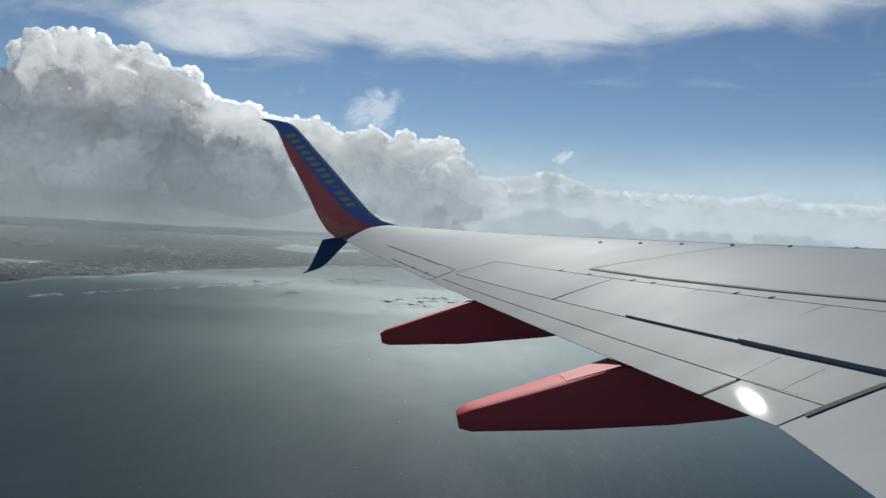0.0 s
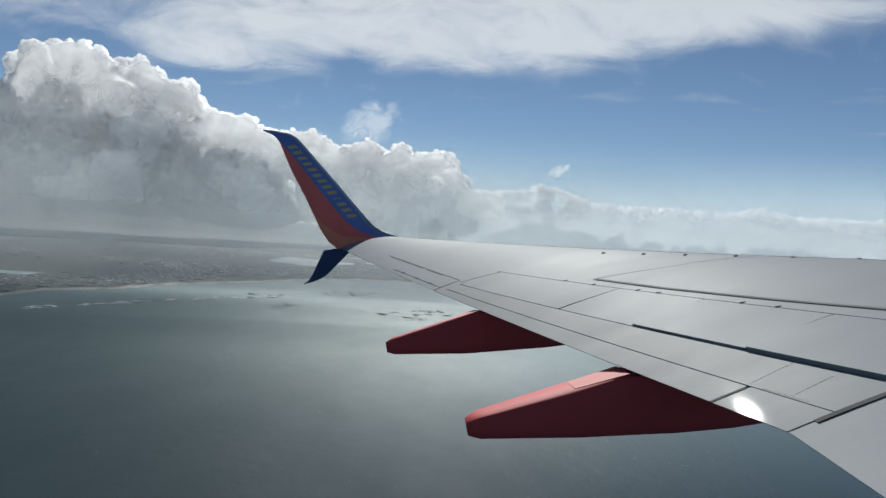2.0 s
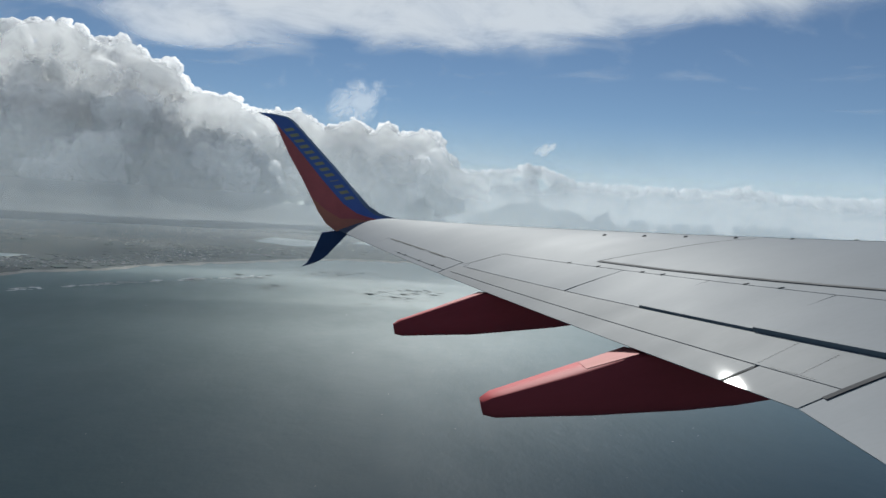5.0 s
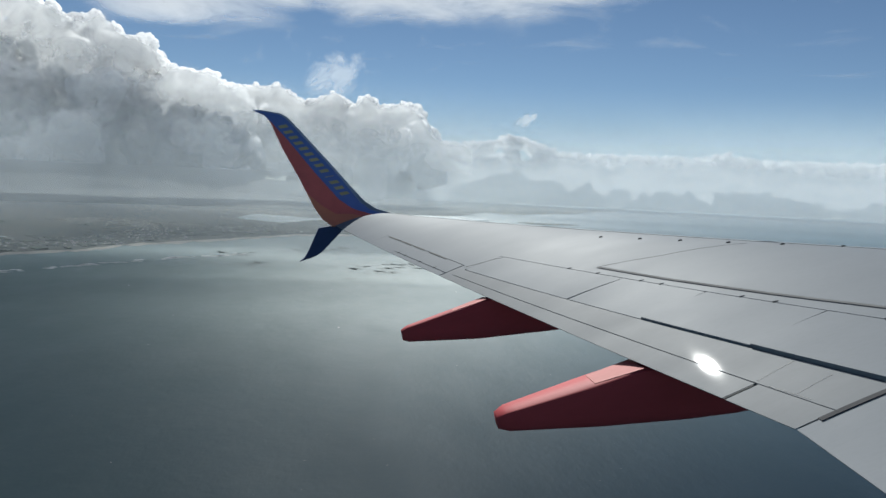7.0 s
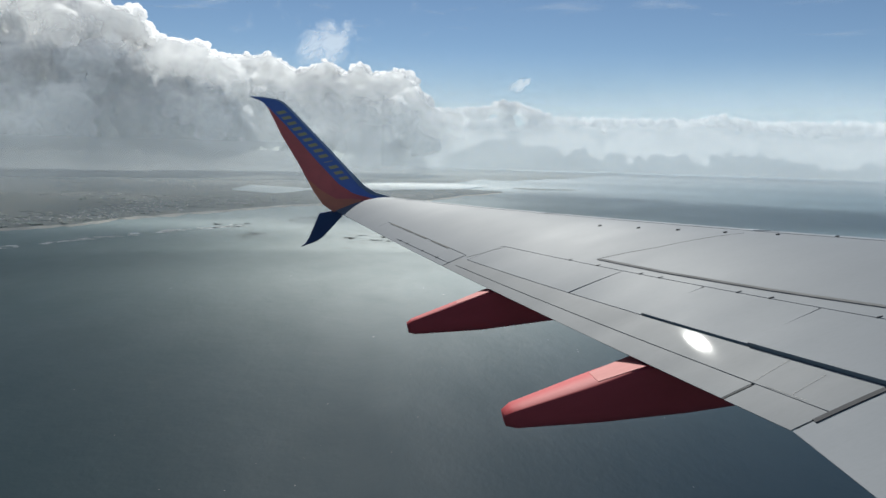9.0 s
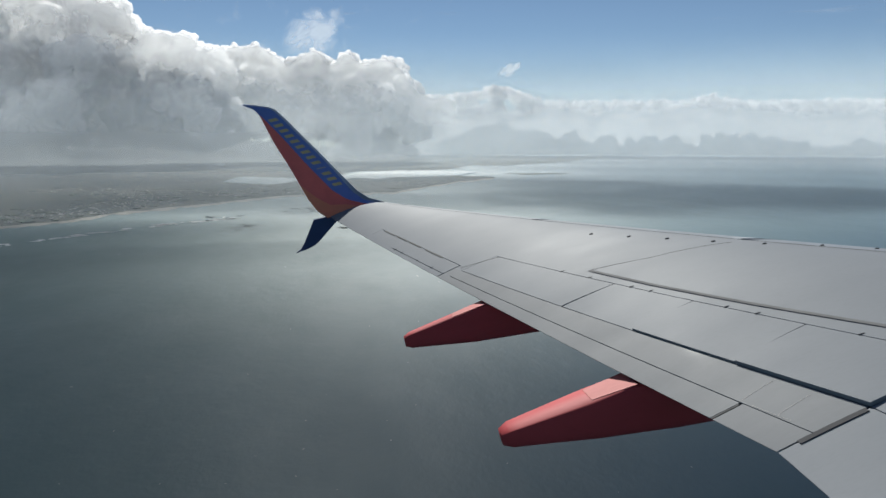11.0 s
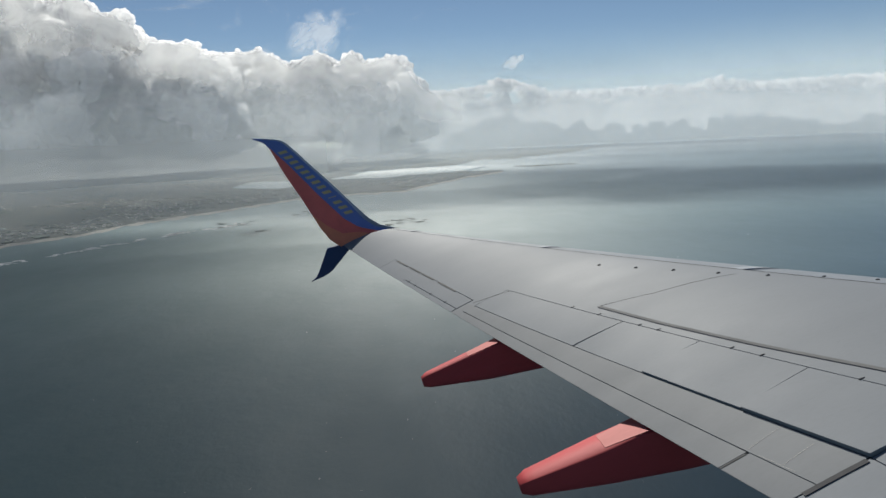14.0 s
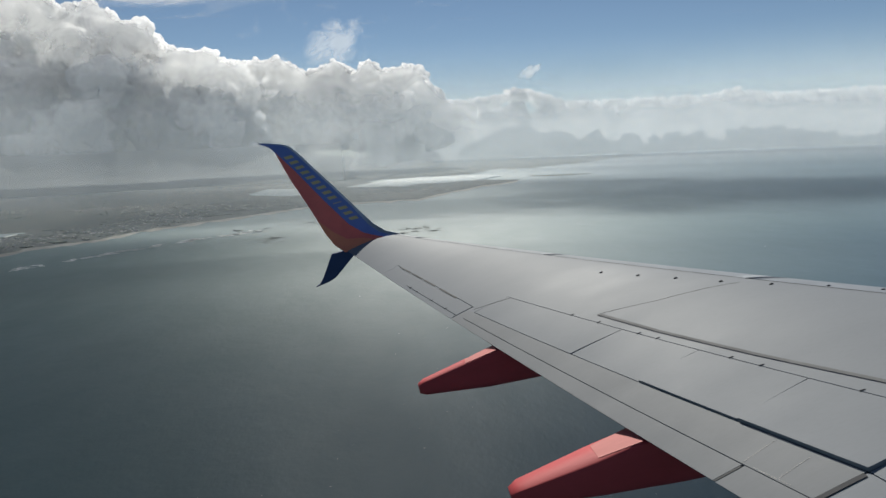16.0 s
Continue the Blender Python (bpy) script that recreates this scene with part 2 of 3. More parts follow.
for y, q in ((8.92, 0.32), (8.43, 0.29), (7.99, 0.26), (7.51, 0.23), (7.07, 0.19), (6.69, 0.13), (6.3, 0.1)):
    bm = bmesh.new()
    bmesh.ops.create_cone(bm, cap_ends=True, segments=10, radius1=0.016, radius2=0.010, depth=0.012)
    bmesh.ops.scale(bm, vec=(1.6, 0.8, 1), verts=bm.verts)
    bmesh.ops.translate(bm, vec=upper(y, q, 0.006), verts=bm.verts)
    part("fitting", bm, SEAL_GREY, wing, "small dark raised fitting", True)
for y in (7.9, 7.45, 6.85, 6.6, 5.75, 5.45, 4.62, 4.2):
    bm = bmesh.new()
    bmesh.ops.create_cube(bm, size=1)
    bmesh.ops.scale(bm, vec=(0.045, 0.010, 0.005), verts=bm.verts)
    bmesh.ops.bevel(bm, geom=bm.edges[:], offset=0.001, segments=1, affect="EDGES")
    bmesh.ops.translate(bm, vec=upper(y, hinge(y) - 0.004, 0.003), verts=bm.verts)
    part("hinge_bracket", bm, SEAL_GREY, wing, "small spoiler hinge bracket")
RIVET = painted("rivet_metal", (0.32, 0.31, 0.29), 0.45, 0.1, 0.1)
rv = random.Random(9)
for (ya, sa), (yb, sb), count in (((4.47, 0.931), (4.52, 0.857), 15), ((4.17, 0.928), (4.21, 0.864), 13), ((4.36, 0.935), (4.07, 0.932), 15)):
    for k in range(count):
        t = (k + rv.uniform(-0.2, 0.2)) / (count - 1)
        bm = bmesh.new()
        bmesh.ops.create_cone(bm, cap_ends=True, segments=8, radius1=0.0055, radius2=0.004, depth=0.0016)
        bmesh.ops.translate(bm, vec=upper(ya + (yb - ya) * t, sa + (sb - sa) * t, 0.001), verts=bm.verts)
        part("rivet", bm, RIVET, flap)


# ---------------------------------------------------------------- winglet
def lerp(table, x):
    for (a, va), (b, vb) in zip(table, table[1:]):
        if x <= b:
            k = (x - a) / (b - a)
            return va + (vb - va) * k
    return table[-1][1]


TIP_Z = rise(SPAN)


def cant(h):
    return SPAN + 0.28 * (1 - math.exp(-max(h, 0) / 0.2)) + 0.19 * max(h, 0)


FRONT = [(0.0, -7.7), (0.06, -7.79), (0.16, -8.0), (0.35, -8.19), (0.69, -8.4), (1.23, -8.72), (1.63, -8.97), (1.97, -9.175), (2.19, -9.32), (2.27, -9.41), (2.38, -9.69), (2.445, -9.92)]
BACK = [(0.0, -8.85), (0.17, -9.015), (0.42, -9.134), (1.03, -9.314), (1.6, -9.508), (2.15, -9.646), (2.31, -9.726), (2.445, -9.926)]
BLUE_EDGE = [(0.0, -7.9), (0.12, -8.18), (0.24, -8.42), (0.47, -8.65), (1.01, -8.976), (1.74, -9.377), (2.17, -9.642), (2.445, -9.926)]
RED_EDGE = [(0.0, -8.2), (0.13, -8.34), (0.21, -8.75), (0.41, -8.98), (0.73, -9.24), (0.9, -9.28), (1.03, -9.314), (2.445, -9.926)]

winglet = tagged(new("winglet"), "blue, red and orange winglet with gold lettering blocks")
winglet.parent = wing


def blade(name, fore, aft, material, h0=0.0, h1=2.445, label="", side=0.0, thick=0.05, n=44, m=6):
    def at(u, v):
        h = h0 + (h1 - h0) * v
        xa, xb = fore(h), aft(h)
        x = xa + (xb - xa) * u
        return Vector((x, cant(h) - side, TIP_Z + h + side * 0.25))
    v, f = sheet(at, m, n, thick, Vector((0, 1, -0.25)).normalized())
    return mesh_ob(name, v, f, material, winglet, label)


def front(h): return lerp(FRONT, h)
def back(h): return min(lerp(BACK, h), front(h) - 0.001)
def blue_edge(h): return max(back(h) + 0.0005, min(rim(h) - 0.005, lerp(BLUE_EDGE, h)))
def red_edge(h): return max(back(h) + 0.0003, min(blue_edge(h) - 0.0002, lerp(RED_EDGE, h)))
def rim(h): return front(h) - min(0.05 + 0.07 * max(0.0, 1 - h / 0.8), 0.5 * (front(h) - back(h)))


blade("leading_edge", front, rim, WL_METAL, label="bare metal leading edge")
blade("blue_band", rim, blue_edge, WL_BLUE, label="dark blue painted band")
blade("red_band", blue_edge, red_edge, WL_RED, 0.0, 2.3, label="red painted band")
blade("orange_band", red_edge, back, WL_ORANGE, 0.0, 1.03, label="orange painted band")

# gold blocks where the lettering runs down the blue band
for k in range(13):
    if k == 9:
        wide = 0.25
    else:
        wide = 1.0
    c = 2.02 - 1.46 * k / 12.0
    half = 0.030 * wide

    def fore_x(h): return front(h) - 0.13
    def aft_x(h): return max(blue_edge(h) + 0.05, front(h) - 0.29)
    blade("lettering_block", fore_x, aft_x, GOLD, c - half, c + half, side=0.003, thick=0.002, n=2, m=2)

STRAKE_FRONT = [(0.0, -8.52), (0.45, -9.154), (0.51, -9.30), (0.545, -9.597)]
STRAKE_BACK = [(0.0, -9.115), (0.4, -9.407), (0.5, -9.5), (0.545, -9.6)]


def strake_at(u, v):
    h = 0.545 * v
    xa, xb = lerp(STRAKE_FRONT, h), lerp(STRAKE_BACK, h)
    return Vector((xa + (xb - xa) * u, SPAN + 0.2 + 0.35 * h, TIP_Z - h + 0.01))


v, f = sheet(strake_at, 6, 20, 0.035, Vector((0, 1, 0.3)).normalized())
mesh_ob("ventral_strake", v, f, NAVY, winglet, "dark blue downward strake")


# ---------------------------------------------------------------- flap track fairings
# half widths and heights round a fairing: flat top with crisp shoulders, sides drawn in to a round keel
SECTION = [(0.0, 1.0), (0.90, 0.97), (0.97, 0.90), (-0.97, 0.90), (-0.90, 0.97)]
SECTION = SECTION[:3] + [(0.99, 0.6), (0.97, 0.2), (0.92, -0.2), (0.84, -0.55), (0.68, -0.82), (0.4, -0.96), (0.0, -1.0), (-0.4, -0.96), (-0.68, -0.82), (-0.84, -0.55), (-0.92, -0.2), (-0.97, 0.2), (-0.99, 0.6)] + SECTION[3:]
SHOULDERS = (2, len(SECTION) - 2)


def fairing(y, width, top, bottom, tail):
    """A canoe body along x: top and bottom are (x, z) lines from the front to the tail."""
    bm = bmesh.new()
    rings = []
    x0, x1 = top[0][0], tail
    n = 40
    for k in range(n + 1):
        x = x0 + (x1 - x0) * k / n
        zt = lerp([(-a, b) for a, b in top], -x)
        zb = lerp([(-a, b) for a, b in bottom], -x)
        end = min(1.0, (x - x1) / 0.06 + 0.02)
        fore = min(1.0, (x0 - x) / 0.9 + 0.05)
        squash = math.sqrt(max(0.0, 1 - (1 - end) ** 2)) * 0.35 + 0.65 if end < 1 else 1.0
        zc, hz = (zt + zb) / 2, (zt - zb) / 2 * squash
        w = width / 2 * (0.62 + 0.38 * min(1, (x - x1) / 0.7)) * squash * (0.4 + 0.6 * fore)
        ring = []
        for px, pz in SECTION:
            ring.append(bm.verts.new((x, y + w * px, zc + hz * pz)))
        rings.append(ring)
    m = len(SECTION)
    for a, b in zip(rings, rings[1:]):
        for i in range(m):
            bm.faces.new((a[i], a[(i + 1) % m], b[(i + 1) % m], b[i]))
        for i in SHOULDERS:
            bm.edges.get((a[i], b[i])).smooth = False
    bm.faces.new(rings[0])
    bm.faces.new(rings[-1][::-1])
    ob = part("flap_track_fairing", bm, FAIRING_RED, wing, "red painted flap track fairing under the trailing edge", True)
    # pale panel painted for the sunlit top where it runs in under the flap
    xa = top[2][0]
    bm = bmesh.new()
    rows = []
    for k in range(7):
        x = xa - 0.36 * k / 6
        zt = lerp([(-p, q) for p, q in top], -x) + 0.003
        w = width / 2 * (0.62 + 0.38 * min(1, (x - tail) / 0.7)) * (0.93 - 0.22 * k / 6)
        rows.append([bm.verts.new((x, y + w * i / 2, zt - 0.0015 * abs(i))) for i in range(-2, 3)])
    for p, q in zip(rows, rows[1:]):
        for i in range(4):
            bm.faces.new((p[i], p[i + 1], q[i + 1], q[i]))
    done = bmesh.ops.extrude_face_region(bm, geom=bm.faces[:])
    bmesh.ops.translate(bm, vec=(0, 0, -0.004), verts=[v for v in done["geom"] if isinstance(v, bmesh.types.BMVert)])
    part("sunlit_top", bm, FAIRING_SUNLIT, ob, "pale pink top, sunlight put into its colour")
    return ob


fairing(8.12, 0.28, [(-5.3, 0.80), (-6.4, 0.86), (-7.04, 0.935), (-7.97, 0.795)], [(-5.3, 0.62), (-6.0, 0.44), (-6.39, 0.455), (-7.2, 0.53), (-7.97, 0.655)], -7.97)
fairing(5.43, 0.40, [(-4.4, 0.38), (-5.7, 0.48), (-6.32, 0.585), (-7.41, 0.455)], [(-4.4, 0.25), (-5.2, 0.08), (-5.67, 0.087), (-6.05, 0.118), (-6.68, 0.20), (-7.41, 0.315)], -7.41)

# ---------------------------------------------------------------- sea
SEA_Z = -110.0


def sea_point(az, el):
    """The point of the sea in the direction az, el (below the horizon) from the plane."""
    return toward(az, 0, SEA_Z / math.tan(radians(el)))


def water(name, deep, rough, scale, bump):
    n = Net(name)
    big = n.noise(0.0022, 6, 0.6)
    mid = n.noise(0.03, 5, 0.6, stretch=(1, 0.5, 1))
    col = n.ramp(big, [(0.3, tuple(c * 0.9 for c in deep)), (0.7, tuple(c * 1.12 for c in deep))])
    # bluer to the east: deep water, and reflected sky put into the colour
    tc = n.add("ShaderNodeTexCoord")
    sx = n.add("ShaderNodeSeparateXYZ")
    n.link(tc.outputs["Object"], sx.inputs[0])
    east = n.math("MULTIPLY_ADD", sx.outputs[0], 0.0014, True)
    east.node.inputs[2].default_value = 0.15
    col = n.mixc(east, col, (0.026, 0.064, 0.145))
    # paler towards the coast: shallows, and sunlit haze put into the colour
    far_pale = n.math("MULTIPLY_ADD", sx.outputs[1], 0.0014, True)
    far_pale.node.inputs[2].default_value = -0.35
    col = n.mixc(n.math("MULTIPLY", far_pale, 0.55), col, (0.085, 0.17, 0.175))
    n.link(col, n.bsdf.inputs["Base Color"])
    n.link(n.ramp(mid, [(0.3, (rough * 0.94,) * 3), (0.7, (rough * 1.07,) * 3)]), n.bsdf.inputs["Roughness"])
    n.bsdf.inputs["IOR"].default_value = 1.33
    n.bsdf.inputs["Specular IOR Level"].default_value = 0.5
    waves = n.noise(scale, 6, 0.65, stretch=(1, 0.6, 1))
    n.bump(waves, bump, 1.0)
    return n.mat


SEA = water("sea_water", (0.024, 0.088, 0.096), 0.54, 0.12, 0.3)
# pale base colour stands in for light shining off the lagoons
LAGOON = water("lagoon_pale_shine", (0.34, 0.37, 0.37), 0.4, 0.2, 0.3)


def disc(name, r, z, material, rings=28, seg=96):
    verts, faces = [(0, 0, z)], []
    rr = [r * ((k + 1) / rings) ** 2.2 for k in range(rings)]
    for q in rr:
        verts += [(q * math.sin(2 * math.pi * i / seg), q * math.cos(2 * math.pi * i / seg), z) for i in range(seg)]
    faces += [(0, 1 + (i + 1) % seg, 1 + i) for i in range(seg)]
    for k in range(rings - 1):
        a, b = 1 + k * seg, 1 + (k + 1) * seg
        faces += [(a + i, a + (i + 1) % seg, b + (i + 1) % seg, b + i) for i in range(seg)]
    return mesh_ob(name, verts, faces, material)


tagged(disc("sea", 4950, SEA_Z, SEA), "grey-green rippled sea under hazy sunlight", "sea", kind="structure")


def land_material():
    n = Net("coastal_plain")
    big = n.noise(0.004, 6, 0.65)
    small = n.noise(0.05, 5, 0.7)
    a = n.ramp(big, [(0.35, (0.045, 0.065, 0.055)), (0.55, (0.085, 0.095, 0.085)), (0.75, (0.15, 0.14, 0.12))])
    b = n.ramp(small, [(0.4, (0.55, 0.55, 0.5)), (0.7, (1.2, 1.15, 1.1))])
    n.link(n.mixc(0.8, a, b, "MULTIPLY"), n.bsdf.inputs["Base Color"])
    n.bsdf.inputs["Roughness"].default_value = 0.9
    return n.mat


LAND = land_material()


def strip(name, az0, az1, near, far, z, material, n=160, m=10, rough=0.10, seed=0.0):
    """A flat piece of land or water between two shore lines given as elevations by azimuth, with an uneven outline."""
    verts, faces = [], []
    for i in range(n + 1):
        az = az0 + (az1 - az0) * i / n
        wob = noise.fractal(Vector((az * 0.9 + seed, seed, 0)), 0.9, 2.1, 5) * rough
        wob2 = noise.fractal(Vector((az * 0.9 + seed, seed + 9, 0)), 0.9, 2.1, 5) * rough
        e0, e1 = lerp(near, az) + wob, lerp(far, az) + wob2 * 0.6
        if e1 < e0 + 0.004:
            e1 = e0 + 0.004
        for j in range(m + 1):
            e = e0 + (e1 - e0) * j / m
            p = sea_point(az, min(e, -1.285))
            verts.append((p.x, p.y, SEA_Z + (z if j not in (0,) else -0.5)))
    w = m + 1
    faces = [(i * w + j, (i + 1) * w + j, (i + 1) * w + j + 1, i * w + j + 1) for i in range(n) for j in range(m)]
    return mesh_ob(name, verts, faces, material)


SHORE = [(-40, -7.3), (-26.5, -6.0), (-23.6, -5.6), (-20.0, -5.45), (-17.0, -5.05), (-13.0, -4.75), (-10.0, -4.5), (-6.0, -4.12), (-2.4, -4.0), (1.5, -3.95), (5.4, -3.3), (8.6, -2.93)]


def shifted(line, up):
    return [(az, el + up) for az, el in line]


tagged(strip("land", -40, 8.6, SHORE, [(-40, -1.29), (-3.6, -1.29), (-2.6, -2.3), (-1, -2.85), (3, -2.9), (5.4, -2.8), (8.6, -2.86)], 2.0, LAND, n=240, m=24),
       "low hazy coastal plain with fields and towns", "land", kind="structure")
tagged(strip("land", -3.4, 16.8, [(-3.4, -2.5), (1.5, -2.45), (5.0, -2.4), (7.1, -2.06), (9.3, -2.1), (13.5, -1.8), (16.8, -1.4)],
             [(-3.4, -1.29), (7, -1.29), (13.5, -1.5), (16.8, -1.33)], 2.0, LAND, seed=3.0, rough=0.07),
       "hazy far shore across the water", "land", kind="structure")
tagged(strip("sandbar", 9.4, 13.6, [(9.4, -2.62), (10.8, -2.68), (13.6, -2.62)], [(9.4, -2.60), (10.8, -2.61), (13.6, -2.60)], 2.0, LAND, n=60, m=2, seed=4.0, rough=0.03),
       "thin dark sandbar off the headland", "sandbar", kind="structure")
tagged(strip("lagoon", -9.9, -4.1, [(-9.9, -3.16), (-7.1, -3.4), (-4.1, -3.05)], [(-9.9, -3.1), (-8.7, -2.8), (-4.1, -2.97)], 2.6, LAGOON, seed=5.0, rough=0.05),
       "pale lagoon behind the coast, shine put into its colour", "lagoon", kind="structure")
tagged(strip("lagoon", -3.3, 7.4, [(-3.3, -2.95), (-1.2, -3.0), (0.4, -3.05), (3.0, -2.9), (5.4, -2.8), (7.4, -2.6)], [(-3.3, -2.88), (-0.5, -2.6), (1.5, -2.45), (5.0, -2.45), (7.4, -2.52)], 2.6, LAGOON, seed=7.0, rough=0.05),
       "pale lagoon behind the coast, shine put into its colour", "lagoon", kind="structure")
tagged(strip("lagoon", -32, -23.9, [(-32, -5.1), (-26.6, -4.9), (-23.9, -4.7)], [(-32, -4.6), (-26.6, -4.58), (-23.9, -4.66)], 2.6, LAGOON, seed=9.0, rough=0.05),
       "dull grey lagoon behind the coast", "lagoon", kind="structure")


def patches(name, spots, z, material, label, category, kind="stuff"):
    """Flat ragged patches lying on the water: (az, el, width in degrees, depth in degrees)."""
    verts, faces = [], []
    for k, (az, el, w, d) in enumerate(spots):
        base, n = len(verts), 22
        c = sea_point(az, el)
        verts.append((c.x, c.y, SEA_Z + z))
        for i in range(n):
            a = 2 * math.pi * i / n
            r = 1 + 0.55 * noise.noise(Vector((math.cos(a) * 1.7 + k * 3.1, math.sin(a) * 1.7, k)))
            p = sea_point(az + w / 2 * r * math.cos(a), el + d / 2 * r * math.sin(a))
            verts.append((p.x, p.y, SEA_Z + z))
        faces += [(base, base + 1 + i, base + 1 + (i + 1) % n) for i in range(n)]
    return tagged(mesh_ob(name, verts, faces, material), label, category, kind=kind)


def plain(name, col, rough=0.9, vary=0.2, scale=0.05):
    n = Net(name)
    n.link(n.ramp(n.noise(scale, 5, 0.6), [(0.3, tuple(c * (1 - vary) for c in col)), (0.7, tuple(c * (1 + vary) for c in col))]), n.bsdf.inputs["Base Color"])
    n.bsdf.inputs["Roughness"].default_value = rough
    return n.mat


FOAM = plain("surf_foam", (0.75, 0.78, 0.78))
REEF = water("reef_under_shallow_water", (0.012, 0.04, 0.045), 0.54, 0.12, 0.3)
SAND = plain("pale_shore_sand", (0.38, 0.36, 0.31))
ro = random.Random(12)
surf = []
for k in range(90):
    t = ro.random()
    gate = noise.noise(Vector((t * 9, 3, 0)))
    if gate < -0.12:
        continue
    surf.append((-25 + 15.5 * t + ro.uniform(-0.15, 0.15), -6.78 + 1.33 * t + ro.uniform(-0.07, 0.07), ro.uniform(0.2, 0.75), ro.uniform(0.015, 0.055)))
patches("surf", surf, 0.25, FOAM, "broken white surf along the outer reef", "surf")
shoals = []
for az0, el0, wide, deep, count in ((-0.6, -6.25, 3.0, 0.5, 46), (1.6, -5.95, 1.8, 0.3, 22), (-4.8, -5.0, 2.6, 0.4, 40), (-8.8, -6.1, 1.4, 0.28, 18), (-10.0, -5.45, 1.8, 0.22, 16)):
    for k in range(count):
        w = ro.uniform(0.2, 0.9)
        shoals.append((az0 + ro.gauss(0, wide * 0.4), el0 + ro.gauss(0, deep * 0.45), w, w * ro.uniform(0.06, 0.14)))
patches("reef", shoals,
        0.12, REEF, "dark reef patches in the shallow water", "reef")
caps = [(ro.uniform(-28, 25), -ro.uniform(7.5, 24), ro.uniform(0.03, 0.14), ro.uniform(0.008, 0.02)) for k in range(60)]
patches("whitecaps", caps, 0.2, FOAM, "tiny scattered whitecaps on the sea", "whitecap")
tagged(strip("beach", -40, 8.5, shifted(SHORE, -0.05), shifted(SHORE, 0.03), 1.6, SAND, n=240, m=2),
       "thin pale sandy shore line", "beach", kind="structure")

# low ridge added along the inland horizon to cover the bright strip below the clouds
def hills():
    verts, n = [], 150
    for i in range(n + 1):
        az = -55 + 60 * i / n
        h = 66 + 40 * noise.fractal(Vector((az * 0.22, 5.0, 0)), 0.9, 2.1, 5)
        h *= 1 - min(1.0, max(0.0, (az + 6) / 11)) ** 2
        for r, z in ((4350, -1.0), (4520, 0.55 * h), (4700, h), (4850, 0.5 * h), (4940, -1.0)):
            p = toward(az, 0, r)
            verts.append((p.x, p.y, SEA_Z + z + 2))
    faces = [(i * 5 + j, i * 5 + 5 + j, i * 5 + 6 + j, i * 5 + 1 + j) for i in range(n) for j in range(4)]
    return tagged(mesh_ob("hills", verts, faces, LAND), "low ridge added to darken the inland horizon", "hills", kind="structure")


hills()

# town and fields inland: countless small pale roofs and dark tree clumps
ROOF = plain("town_roofs", (0.5, 0.46, 0.43), 0.8, 0.5, 0.02)
TREES = plain("tree_belts", (0.09, 0.11, 0.08), 0.95, 0.4, 0.02)


def blocks(name, count, material, wide, tall, label, category, keep):
    verts, faces = [], []
    while count:
        az, el = ro.uniform(-36, 5), -ro.uniform(1.6, 6.0)
        shore = lerp(SHORE, az) + 0.1
        if el < shore or (az > -3.5 and el > -3.1) or (-10 < az < -4 and -3.45 < el < -2.75):
            continue
        c = sea_point(az, el)
        if noise.noise(c * 0.004) < keep:
            continue
        count -= 1
        w, d, h = ro.uniform(*wide), ro.uniform(*wide) * 0.6, ro.uniform(*tall)
        a = ro.uniform(0, 3.1)
        b = len(verts)
        for sx, sy in ((-1, -1), (1, -1), (1, 1), (-1, 1)):
            x = c.x + (sx * w * math.cos(a) - sy * d * math.sin(a)) / 2
            y = c.y + (sx * w * math.sin(a) + sy * d * math.cos(a)) / 2
            verts += [(x, y, SEA_Z + 1.5), (x, y, SEA_Z + 2 + h)]
        for i in range(4):
            p, q = b + 2 * i, b + 2 * ((i + 1) % 4)
            faces.append((p, q, q + 1, p + 1))
        faces.append((b + 1, b + 3, b + 5, b + 7))
    return tagged(mesh_ob(name, verts, faces, material, smooth=False), label, category, kind="stuff")


blocks("town", 1300, ROOF, (2, 6), (0.4, 1.0), "pale roofs of a far coastal town", "town", 0.05)
blocks("tree_belts", 450, TREES, (6, 22), (0.3, 0.8), "dark far tree belts between the fields", "trees", -0.2)


# ---------------------------------------------------------------- clouds
def cloud_material(name, glow=40.0):
    n = Net(name)
    n.bsdf.inputs["Base Color"].default_value = (0.975, 0.975, 0.975, 1)
    n.bsdf.inputs["Roughness"].default_value = 1.0
    n.bsdf.inputs["Specular IOR Level"].default_value = 0.0
    n.bsdf.inputs["Subsurface Weight"].default_value = 1.0
    n.bsdf.inputs["Subsurface Radius"].default_value = (1.0, 1.0, 1.0)
    n.bsdf.inputs["Subsurface Scale"].default_value = glow
    n.bump(n.noise(0.02, 6, 0.6), 0.25, 10.0)
    return n.mat


CUMULUS = cloud_material("cumulus_white", 320.0)


def ico(level):
    bm = bmesh.new()
    bmesh.ops.create_icosphere(bm, subdivisions=level, radius=1.0)
    vs = [v.co.copy() for v in bm.verts]
    fs = [tuple(v.index for v in f.verts) for f in bm.faces]
    bm.free()
    return vs, fs


ICO = {2: ico(2), 3: ico(3)}
rnd = random.Random(4)


def budding(c, r, level, floor, out):
    """A puff with smaller puffs budding from its upper and near sides, down to a few metres."""
    out.append((c, r))
    if level == 0:
        return
    for k in range(9 if level == 2 else 7):
        d = Vector((rnd.gauss(0, 1), rnd.gauss(-0.35, 1), rnd.gauss(0.35, 1))).normalized()
        q = r * rnd.uniform(0.32, 0.58)
        p = c + d * r * rnd.uniform(0.72, 0.98)
        if p.z < floor:
            continue
        budding(p, q, level - 1, floor, out)


